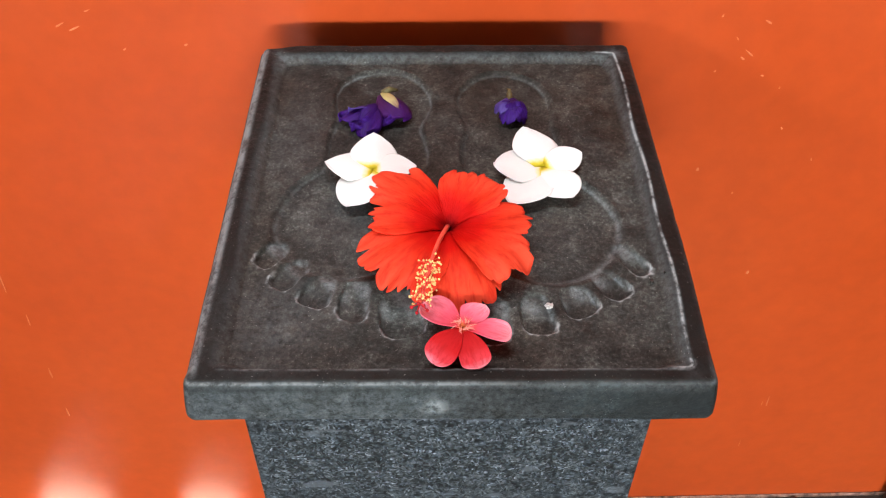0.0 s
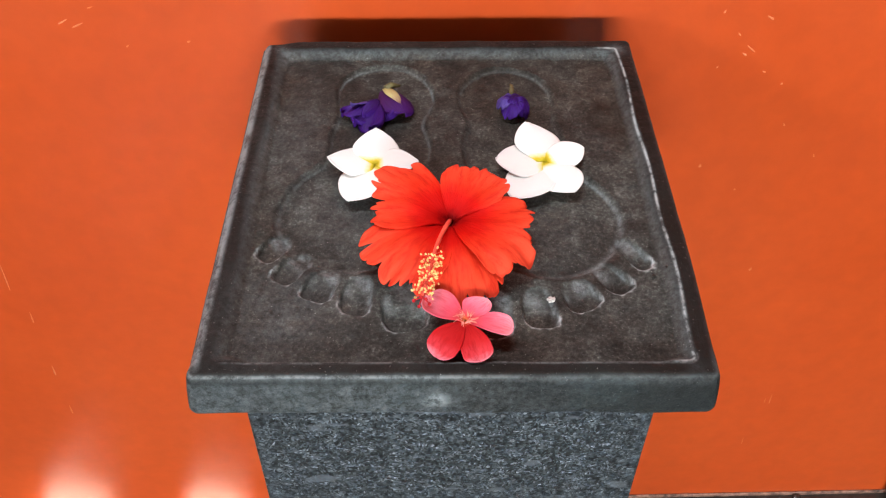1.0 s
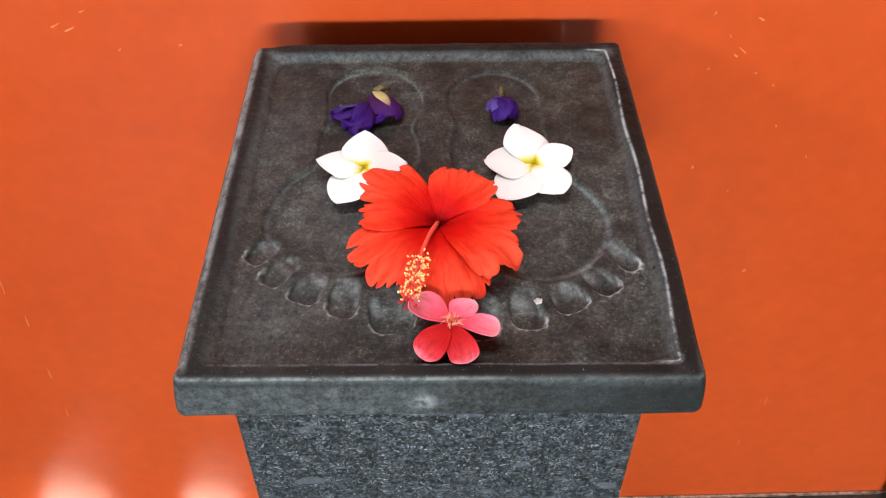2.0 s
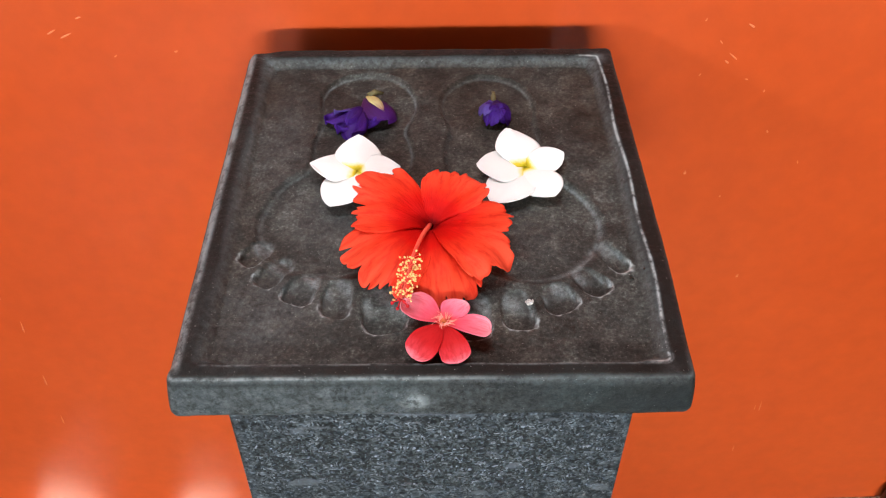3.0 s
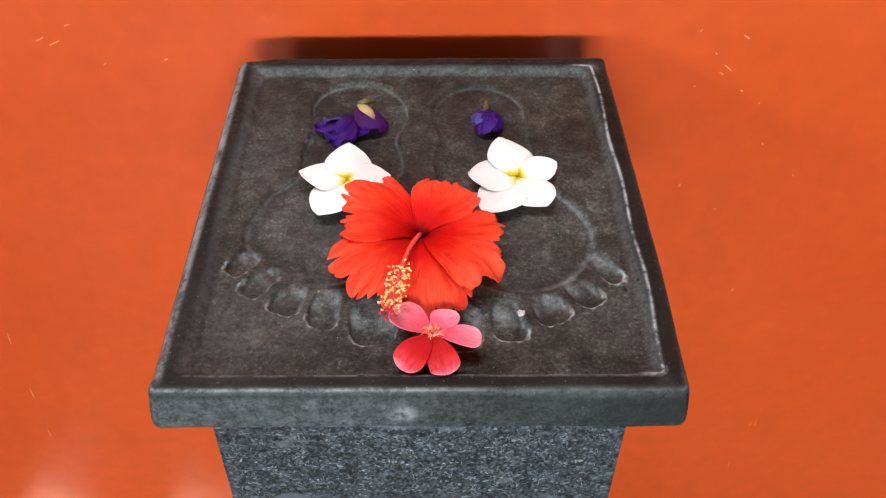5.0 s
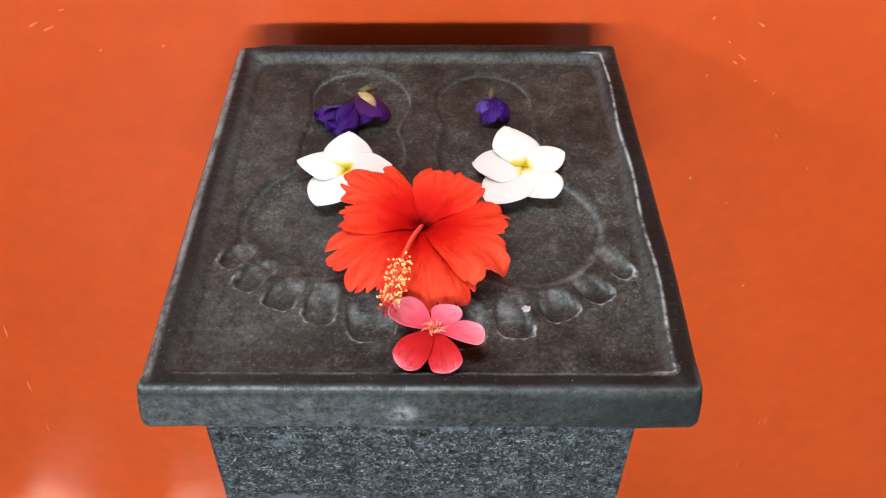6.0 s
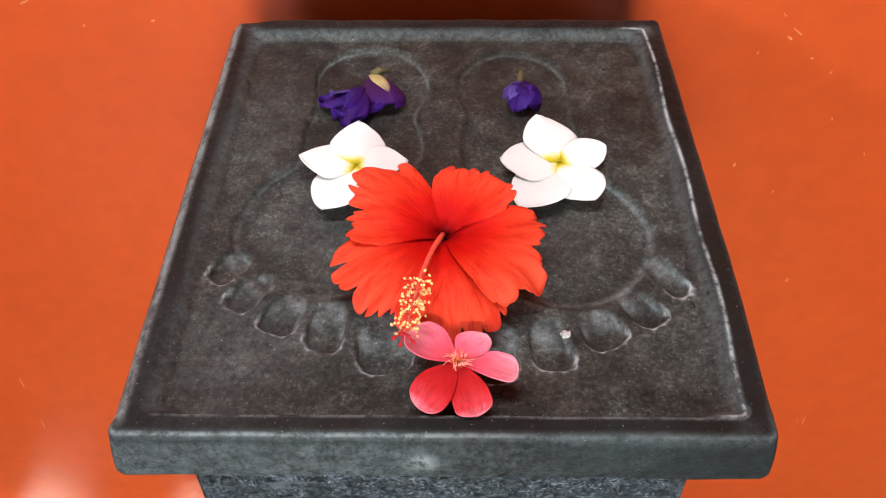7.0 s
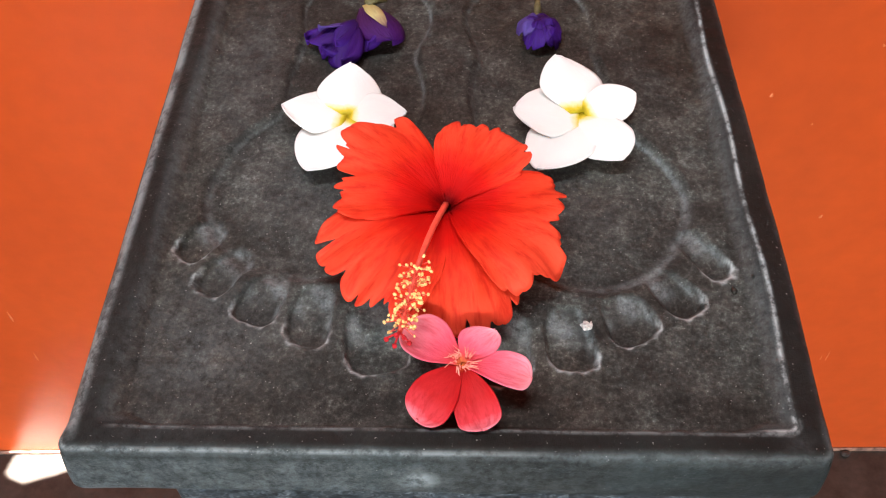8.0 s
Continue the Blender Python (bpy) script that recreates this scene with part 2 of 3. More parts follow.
# ---- mesh helpers ----
def link_mesh(name, bm, material, parent=None, label="", smooth=False):
    me = bpy.data.meshes.new(name)
    bm.normal_update()
    bm.to_mesh(me)
    bm.free()
    me.materials.append(material)
    if smooth:
        me.polygons.foreach_set("use_smooth", [True] * len(me.polygons))
    ob = new(name, me)
    if parent:
        ob.parent = parent
    return tagged(ob, label)


def part(name, bm, material, parent, label="", smooth=False):
    return link_mesh(name, bm, material, parent, label, smooth)


def box(x0, x1, y0, y1, z0, z1, bevel=0.0, segments=2):
    bm = bmesh.new()
    bmesh.ops.create_cube(bm, size=1.0)
    for v in bm.verts:
        v.co = Vector(((x0 + x1) / 2 + v.co.x * (x1 - x0), (y0 + y1) / 2 + v.co.y * (y1 - y0), (z0 + z1) / 2 + v.co.z * (z1 - z0)))
    if bevel:
        bmesh.ops.bevel(bm, geom=bm.edges[:], offset=bevel, segments=segments, affect="EDGES", profile=0.5)
    return bm


def ball(r, at=(0, 0, 0), squash=(1, 1, 1), level=2):
    bm = bmesh.new()
    bmesh.ops.create_icosphere(bm, subdivisions=level, radius=r)
    for v in bm.verts:
        v.co = Vector((v.co.x * squash[0], v.co.y * squash[1], v.co.z * squash[2])) + Vector(at)
    return bm


def tube(bm, points, radii, sides=8):
    """A round tube through the points, closed at both ends."""
    rings = []
    for i, (p, r) in enumerate(zip(points, radii)):
        p = Vector(p)
        d = (Vector(points[min(i + 1, len(points) - 1)]) - Vector(points[max(i - 1, 0)])).normalized()
        a = d.orthogonal().normalized()
        c = d.cross(a)
        rings.append([bm.verts.new(p + r * (math.cos(k * 2 * math.pi / sides) * a + math.sin(k * 2 * math.pi / sides) * c)) for k in range(sides)])
    for r0, r1 in zip(rings, rings[1:]):
        for k in range(sides):
            bm.faces.new((r0[k], r0[(k + 1) % sides], r1[(k + 1) % sides], r1[k]))
    bm.faces.new(rings[0][::-1])
    bm.faces.new(rings[-1])
    return bm


def thing(name, at, label, category, group="", turn=0.0):
    e = new(name)
    e.empty_display_size = 0.02
    e.matrix_world = pose(*at, 0, 0, turn)
    return tagged(e, label, category, group)


def panel_with_holes(name, outer, holes, place, thick, material, label):
    """A wall slab: an outline with openings through it, given in the wall's own two axes; place(a, b, d) lays it out."""
    bm = bmesh.new()
    for loop in (outer, *holes):
        vs = [bm.verts.new(place(a, b, 0.0)) for a, b in loop]
        for i in range(len(vs)):
            bm.edges.new((vs[i], vs[(i + 1) % len(vs)]))
    bmesh.ops.triangle_fill(bm, edges=bm.edges[:], use_beauty=True, use_dissolve=False)
    faces = bm.faces[:]
    shift = Vector(place(0, 0, thick)) - Vector(place(0, 0, 0))
    made = bmesh.ops.extrude_face_region(bm, geom=faces)
    bmesh.ops.translate(bm, vec=shift, verts=[g for g in made["geom"] if isinstance(g, bmesh.types.BMVert)])
    bmesh.ops.recalc_face_normals(bm, faces=bm.faces[:])
    return tagged(link_mesh(name, bm, material), label, "wall", kind="structure")


def rect(a0, a1, b0, b1):
    return [(a0, b0), (a1, b0), (a1, b1), (a0, b1)]


# ---- the large structure ----
wall = tagged(link_mesh("wall_north", box(X0, X1, WALL, WALL + 0.2, 0.0, TOP), PAINT), "glossy orange-red painted wall with small drips and flaws", "wall", kind="structure")
# the other walls and the ceiling are unseen and only close the room
panel_with_holes("wall_south", rect(X0, X1, 0, TOP), [rect(*DOOR), rect(*SIDE)], lambda a, b, d: (a, Y0 - d, b), 0.2, PLASTER, "unseen dark brown plaster wall with two high windows")


def gap(points):
    """The gap cut in the unseen west wall that lets the sun onto these places of the floor."""
    return [(min(y - SUN.y * (x - X0), WALL - 0.0006), -SUN.z * (x - X0)) for x, y in points]


SUN_SPOTS = [[(-0.628, 0.4172), (-0.634, 0.385), (-0.607, 0.372), (-0.560, 0.388), (-0.500, 0.4172)],
             [(-0.402, 0.4172), (-0.405, 0.390), (-0.375, 0.380), (-0.330, 0.390), (-0.290, 0.4172)]]
# unseen wall, added to mask the sun down to the two floor spots
panel_with_holes("wall_west", rect(Y0, WALL + 0.2, 0, TOP), [gap(s) for s in SUN_SPOTS] + [rect(*FILL_WEST)], lambda a, b, d: (X0 - d, a, b), 0.004, PLASTER, "unseen wall with an added high opening and gaps cut to shape the sun spots")
# unseen board, added so that no sun falls through the slit
tagged(link_mesh("sun_stop", box(-2.4, 0.9, 0.0, 0.7, TOP + 0.30, TOP + 0.34), PLASTER), "unseen board added to keep the sun out of the slit", "cover", kind="structure")
tagged(link_mesh("wall_east", box(X1, X1 + 0.2, Y0, WALL + 0.2, 0, TOP), PLASTER), "unseen dark brown plaster wall closing the room", "wall", kind="structure")
ceiling = panel_with_holes("ceiling", rect(X0 - 0.1, X1 + 0.2, Y0 - 0.2, WALL + 0.2), [rect(*FILL_ROOF)], lambda a, b, d: (a, b, TOP + d), 0.15, PLASTER, "unseen dark brown plaster ceiling with a slit added for fill light")
tagged(ceiling, category="ceiling")
floor = tagged(link_mesh("floor", box(X0 - 0.1, X1 + 0.2, Y0 - 0.2, WALL + 0.2, -0.15, -0.003), GROUT), "polished dark brown stone tile floor", "floor", kind="structure")
tagged(link_mesh("ground", box(-60, 60, -60, 60, -0.4, -0.16), PLASTER), "plain brown ground outside the room", "ground", kind="structure")
edge = link_mesh("baseboard", box(X0, X1, WALL - 0.004, WALL - 0.0005, 0.0, 0.007, 0.001, 1), CEMENT)
tagged(edge, "thin rough cement line along the wall's foot", "baseboard", kind="structure")


# ---- the carved slab ----
SLAB_X, SLAB_Y, SLAB_MID, SLAB_TOP, SLAB_LOW = 0.1521, 0.1755, 0.1725, 0.8895, 0.8568


def smooth(e0, e1, x):
    k = np.clip((x - e0) / (e1 - e0), 0, 1)
    return k * k * (3 - 2 * k)


def blob(x, y, cx, cy, rx, ry, turn=0.0):
    """About the distance in metres inside (positive) or outside an oval."""
    c, s = math.cos(radians(turn)), math.sin(radians(turn))
    a, b = (c * (x - cx) + s * (y - cy)) / rx, (-s * (x - cx) + c * (y - cy)) / ry
    return (1 - np.sqrt(a * a + b * b)) * min(rx, ry)


def join(a, b, k):
    h = np.clip(0.5 + 0.5 * (a - b) / k, 0, 1)
    return b * (1 - h) + a * h + k * h * (1 - h)


# each print: its outer side, the ovals of ball, heel and waist (x, y, half width, half length, lean) and of its toes, big toe first
PRINTS = [(-1, [(0.0655, 0.142, 0.0485, 0.0545, 14), (0.0445, 0.277, 0.0365, 0.040, 0), (0.048, 0.210, 0.0360, 0.060, 0)],
           [(0.0300, 0.0560, 0.0155, 0.0195, -4), (0.0585, 0.0670, 0.0112, 0.0178, 10), (0.0812, 0.0745, 0.0120, 0.0148, 22), (0.1010, 0.0910, 0.0104, 0.0158, 32), (0.1148, 0.1085, 0.0090, 0.0150, 34)]),
          (1, [(0.0655, 0.1365, 0.0485, 0.0530, 14), (0.0495, 0.273, 0.0350, 0.039, 0), (0.052, 0.205, 0.0365, 0.060, 0)],
           [(0.0250, 0.0510, 0.0145, 0.0195, -4), (0.0540, 0.0555, 0.0122, 0.0168, 8), (0.0800, 0.0662, 0.0122, 0.0138, 24), (0.1008, 0.0798, 0.0100, 0.0148, 38), (0.1180, 0.1025, 0.0084, 0.0165, 28)])]


def foot(x, y, side, ovals, toe_ovals):
    """Depth field of a sole print, and those of its toes."""
    x, y = x + 0.0007 * np.sin(110 * y + 1.3 + side) + 0.0002 * np.sin(420 * y + 300 * x), y + 0.0007 * np.sin(105 * x + 0.4) + 0.0002 * np.sin(410 * x - 260 * y)
    ball_, heel, waist = [blob(x, y, side * cx, cy, rx, ry, side * lean) for cx, cy, rx, ry, lean in ovals]
    sole = join(join(ball_, heel, 0.02), waist, 0.015)
    toes = []
    for tx, ty, rx, ry, turn in toe_ovals:
        c, s = math.cos(radians(side * turn)), math.sin(radians(side * turn))
        dx, dy = x - side * tx, y - ty
        a, b = (c * dx + s * dy) / (0.90 * rx), (-s * dx + c * dy) / ry
        a = a * (1 + 0.12 * b)          # a toe is broader at its front
        toes.append(((1 - (np.abs(a) ** 3 + np.abs(b) ** 3) ** (1 / 3)) * rx, b))
    return sole, toes


def slab_height(x, y):
    ex, ey = SLAB_X - np.abs(x), SLAB_Y - np.abs(y - SLAB_MID)

    def inside(rr):
        return np.where((ex < rr) & (ey < rr), rr - np.hypot(np.maximum(rr - ex, 0), np.maximum(rr - ey, 0)), np.minimum(ex, ey))

    edge_in, outer = inside(0.0165), inside(0.006)
    back = smooth(0.305, 0.335, y)
    sides = smooth(0.115, 0.14, np.abs(x))
    tray = smooth(0.0, 0.0045 + sides * np.where(x < 0, 0.0125, 0.0075) + 0.008 * back, edge_in - 0.0115 - 0.0012 * np.sin(41 * y + 17 * x) * sides)
    z = -0.0065 * tray
    right, left = smooth(0.115, 0.135, x), smooth(0.115, 0.135, -x)
    # slopes that face the light are painted paler, the back one most
    worn_lit = 4 * tray * (1 - tray) * np.clip(0.10 + 0.28 * back + 0.22 * right + 0.18 * left, 0, 1)
    # pale lines painted in where edges catch light: right crest, front edges, left bevel
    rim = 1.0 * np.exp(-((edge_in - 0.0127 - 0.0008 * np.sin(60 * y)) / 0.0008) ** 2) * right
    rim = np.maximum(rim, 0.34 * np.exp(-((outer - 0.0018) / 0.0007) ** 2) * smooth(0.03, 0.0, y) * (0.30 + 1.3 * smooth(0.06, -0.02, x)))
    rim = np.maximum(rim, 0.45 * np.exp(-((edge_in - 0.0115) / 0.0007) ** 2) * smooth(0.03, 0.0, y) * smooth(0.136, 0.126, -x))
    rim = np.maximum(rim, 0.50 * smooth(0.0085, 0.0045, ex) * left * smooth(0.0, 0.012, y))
    # dry dust at the tray's front left, paler patches beside and in the soles
    for px, py, rx, ry, much in ((-0.105, 0.050, 0.034, 0.040, 0.26), (-0.066, 0.150, 0.034, 0.042, 0.20), (0.060, 0.150, 0.030, 0.042, 0.16), (-0.110, 0.230, 0.018, 0.060, 0.16)):
        worn_lit = np.maximum(worn_lit, much * np.exp(-((x - px) / rx) ** 2 - ((y - py) / ry) ** 2))
    for side, ovals, toe_ovals in PRINTS:
        sole, toes = foot(x + 0.0175 * y - 0.001, y, side, ovals, toe_ovals)
        k = smooth(-0.0045 - 0.002 * smooth(0.16, 0.10, y), 0.0010, sole)
        z -= 0.0034 * k
        z += 0.0003 * np.exp(-((sole + 0.002) / 0.0025) ** 2)
        faded = 1 - (0.5 - 0.5 * np.sin(70 * x + 40 * y + 1) * np.sin(62 * y - 35 * x + side)) * (0.4 + 0.6 * smooth(0.14, 0.22, y))
        # sole outlines: worn and dusty, with their lit stretches painted paler
        worn_lit = np.maximum(worn_lit, 1.1 * faded * np.exp(-((sole + 0.0004) / (0.0008 + 0.0013 * smooth(0.20, 0.10, y))) ** 2) * (0.35 + 0.25 * smooth(0.24, 0.3, y) if side < 0 else 0.35 + 0.45 * smooth(0.06, 0.1, x)))
        worn_lit = np.maximum(worn_lit, 0.55 * np.exp(-((sole + 0.0004) / 0.0009) ** 2) * smooth(0.19, 0.22, y) * smooth(0.05, 0.02, np.abs(x)) * (1.0 if side < 0 else 0.35))
        for t, along in toes:
            ragged = t + 0.0006 * np.sin(900 * x + 300 * y) * np.sin(700 * y - 260 * x + 2)
            k = smooth(-0.0004, 0.0024, t)
            z -= 0.0040 * k * (0.35 + 0.65 * smooth(0.9, -0.6, along))
            # toes: scuffed, with their lit rear slopes painted paler
            worn_lit = np.maximum(worn_lit, 0.95 * smooth(0.0, 0.003, ragged) * smooth(-0.35, 0.5, along) * (0.55 + 0.45 * np.sin(330 * x + 210 * y + 60 * side)))
            worn_lit = np.maximum(worn_lit, 0.80 * np.exp(-((ragged - 0.0022) / 0.0016) ** 2) * smooth(-0.8, 0.0, along) * smooth(0.0, 0.006, x - np.min(np.where(t > 0, x, 1.0)) - 0.012))
            # a thin pale line along each toe's near edge
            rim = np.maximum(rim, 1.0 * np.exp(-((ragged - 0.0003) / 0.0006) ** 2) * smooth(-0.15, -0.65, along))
    r = 0.0042 + 0.0055 * smooth(0.12, 0.140, -x) * smooth(0.0, 0.015, y)
    d = np.clip(outer, 0, r)
    z -= r - np.sqrt(np.maximum(r * r - (r - d) ** 2, 0))
    worn_lit = np.maximum(worn_lit, 0.30 * np.exp(-((outer - 0.001) / 0.0018) ** 2))
    for px, py, size, much in ((0.139, 0.003, 0.006, 0.12), (0.138, 0.332, 0.007, 0.5), (-0.136, 0.334, 0.005, 0.3)):
        worn_lit = np.maximum(worn_lit, much * np.exp(-((x - px) ** 2 + (y - py) ** 2) / size ** 2))
    # light on the left and front edges, painted as the colour of the slab's sides
    shade = np.maximum(tray, 0.25 * np.maximum(smooth(0.0095, 0.006, ex) * left, smooth(0.0055, 0.003, outer) * smooth(0.02, 0.008, y)))
    return z, worn_lit, rim, tray, shade


def carved_slab(parent):
    nx, ny = 400, 452
    xs, ys = np.linspace(-SLAB_X, SLAB_X, nx), np.linspace(SLAB_MID - SLAB_Y, SLAB_MID + SLAB_Y, ny)
    gx, gy = np.meshgrid(xs, ys)
    z, worn_lit, rim, tray, shade = slab_height(gx, gy)
    rough = np.array([[noise.noise((a * 22, b * 22, 3.1)) * 0.0008 + noise.noise((a * 90, b * 90, 7.7)) * 0.0004 + noise.noise((a * 260, b * 260, 1.7)) * 0.00022 for a in xs] for b in ys])
    z = SLAB_TOP + z + rough * (1 - 2.8 * tray * (1 - tray))
    # round the plan's corners
    rc = 0.006
    ox, oy = np.abs(gx) - (SLAB_X - rc), np.abs(gy - SLAB_MID) - (SLAB_Y - rc)
    far = np.sqrt(np.maximum(ox, 0) ** 2 + np.maximum(oy, 0) ** 2)
    k = np.where((ox > 0) & (oy > 0) & (far > rc), rc / np.maximum(far, 1e-9), 1.0)
    px = np.where(k < 1, np.sign(gx) * (SLAB_X - rc + ox * k), gx)
    py = np.where(k < 1, SLAB_MID + np.sign(gy - SLAB_MID) * (SLAB_Y - rc + oy * k), gy)
    # the hand-cut slab lies slightly askew on its column and is out of square
    px = px + 0.0022 * smooth(0.0, 0.10, py) * smooth(0.05, 0.15, gx)
    px, py = px + 0.0175 * py - 0.001, py - px * (0.022 - 0.030 * py)
    verts = np.stack([px, py, z], -1).reshape(-1, 3).tolist()
    marks, lines, hollow = worn_lit.reshape(-1).tolist(), rim.reshape(-1).tolist(), shade.reshape(-1).tolist()
    faces = [(j * nx + i, j * nx + i + 1, (j + 1) * nx + i + 1, (j + 1) * nx + i) for j in range(ny - 1) for i in range(nx - 1)]
    ring = list(range(nx)) + [j * nx + nx - 1 for j in range(1, ny)] + [(ny - 1) * nx + i for i in range(nx - 2, -1, -1)] + [j * nx for j in range(ny - 2, 0, -1)]
    last = ring
    for inset, share in ((-0.0005, 0.10), (-0.0010, 0.24), (-0.0015, 0.40), (-0.0019, 0.56), (-0.0022, 0.72), (-0.0023, 0.84), (-0.0018, 0.92), (-0.0006, 0.975), (0.0022, 1.0)):
        made = []
        for v in ring:
            x, y, _ = verts[v]
            skew = 0.0175 * y - 0.001
            level = 0.8843 - share * (0.8843 - SLAB_LOW)
            wob = 0.0005 * noise.noise((x * 30, y * 30, level * 60))
            made.append(len(verts))
            verts.append([skew + (x - skew) * (1 - (inset + wob) / SLAB_X), SLAB_MID + (y - SLAB_MID) * (1 - (inset + wob) / SLAB_Y), level + wob])
            lines.append(1.0 * math.exp(-((x + 0.011) / 0.0065) ** 2 - ((level - 0.871) / 0.005) ** 2) if y < 0.02 else 0.0)
            hollow.append(0.25)
            # the slab's sides grow paler towards the left
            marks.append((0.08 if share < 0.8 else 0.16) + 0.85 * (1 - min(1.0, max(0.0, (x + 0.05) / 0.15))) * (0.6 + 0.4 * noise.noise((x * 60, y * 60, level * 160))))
        n = len(ring)
        faces += [(last[(i + 1) % n], last[i], made[i], made[(i + 1) % n]) for i in range(n)]
        last = made
    faces.append(tuple(last[::-1]))
    me = bpy.data.meshes.new("carved_slab")
    me.from_pydata(verts, [], faces)
    me.attributes.new("worn_lit", "FLOAT", "POINT").data.foreach_set("value", marks)
    me.attributes.new("tray", "FLOAT", "POINT").data.foreach_set("value", hollow)
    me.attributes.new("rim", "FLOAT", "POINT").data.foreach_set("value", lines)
    me.polygons.foreach_set("use_smooth", [True] * len(me.polygons))
    me.materials.append(STONE)
    ob = new("carved_slab", me)
    ob.parent = parent
    return tagged(ob, "dark stone tray slab carved with a pair of footprints")


pedestal = thing("stone_pedestal", (-0.0002, -0.0005, 0.0), "blue-grey granite pedestal with a dark carved footprint slab, beside the wall", "pedestal", turn=0.12)
carved_slab(pedestal)
part("column", box(-0.1297, 0.1297, 0.0205, 0.322, 0.0, 0.8585, 0.0022), GRANITE, pedestal, "speckled blue-grey granite column")
part("mortar_bed", box(-0.127, 0.127, 0.0235, 0.318, 0.8580, 0.8630, 0.001, 1), MORTAR, pedestal, "thin grey mortar bed")


pits = ((0.1375, 0.084, 0.8868, 0.0011), (0.1290, 0.0785, 0.8838, 0.0016), (0.1300, 0.030, 0.8833, 0.0008))
for x, y, z, size in pits:
    part("pit", ball(size, (x, y, z), (1.0, 1.3, 0.35), 1), BLACK, pedestal, "small black pit in the stone", True)


# ---- flowers ----
def petal(name, parent, material, ang, length, half, lift=0.0, foot_z=0.0, droop=0.0, cup=0.0, ruffle=0.0, waves=5, jag=0.0, round_=2.6, skew=0.0, seed=0, thick=0.0005, rise=1.0, label="", start=0.02, point=0.0, funnel=0.0, flare=0.45, tip_v=0.0):
    """A petal that fans out from its flower's middle: ang and half are its axis and half spread in degrees; lift is the tip's height above the foot."""
    rnd = random.Random(seed)
    p1, p2, p3 = rnd.uniform(0, 6), rnd.uniform(0, 6), rnd.uniform(0, 6)
    nu, nv = 28, (141 if jag > 0.03 else 61)
    bm = bmesh.new()
    uv = bm.loops.layers.uv.new("UVMap")
    grid, coords = [], {}
    for i in range(nu):
        u = start + (1 - start) * i / (nu - 1)
        row = []
        for j in range(nv):
            v = -1 + 2 * j / (nv - 1)
            edge_r = (1 - abs(v) ** round_) ** (1 / round_) if abs(v) < 1 else 0.0
            tip = 1 + point * max(0.0, 1 - abs(v - tip_v)) ** 2 + skew * v
            torn = 1.0 * noise.noise((v * 2.3 + p1, p2, 0.5)) + 1.9 * abs(noise.noise((v * 5.2 + p2, p3, 1.5))) + 0.9 * abs(noise.noise((v * 9 + p3, p1, 2.5))) - 0.35
            torn -= 1.0 * max(0.0, math.sin(v * 7 + p3)) ** 30 + 0.5 * max(0.0, math.sin(v * 13 + p1)) ** 30
            torn = 0.65 * math.tanh(torn / 0.65) if torn > 0 else torn
            tip += jag * (torn - 0.1) * (1 - abs(v) ** 6)
            r = length * u * (0.12 + 0.88 * edge_r) * tip
            th = radians(ang + half * v * (1 - flare + flare * u))
            w = r / length
            z = foot_z + lift * w ** rise - droop * w ** 4 - funnel * math.exp(-w / 0.13) + cup * length * v * v * w
            z += 3.4 * ruffle * length * w ** 1.5 * noise.noise((v * 1.7 + p1, w * 1.6, p2)) + 1.1 * ruffle * length * w ** 3 * noise.noise((v * 4.5 + p2, w * 2.5, p3))
            z += 0.5 * ruffle * length * w ** 4 * (math.sin(waves * v * 2.2 + p2) + 0.5 * math.sin(waves * v * 3.3 + p3 + 2 * w))
            z += 0.9 * ruffle * length * w ** 8 * (0.7 * math.sin(waves * v * 2.9 + p1 + 3 * noise.noise((v * 3, p3, 0.2))) + 1.8 * noise.noise((v * 5.5, p2, w * 3)))
            vert = bm.verts.new((r * math.cos(th), r * math.sin(th), z))
            coords[vert] = (w, v * 0.5 + 0.5)
            row.append(vert)
        grid.append(row)
    for i in range(nu - 1):
        for j in range(nv - 1):
            f = bm.faces.new((grid[i][j], grid[i + 1][j], grid[i + 1][j + 1], grid[i][j + 1]))
            for loop in f.loops:
                loop[uv].uv = coords[loop.vert]
    ob = part(name, bm, material, parent, label, smooth=True)
    mod = ob.modifiers.new("thickness", "SOLIDIFY")
    mod.thickness, mod.offset = thick, -1
    return ob


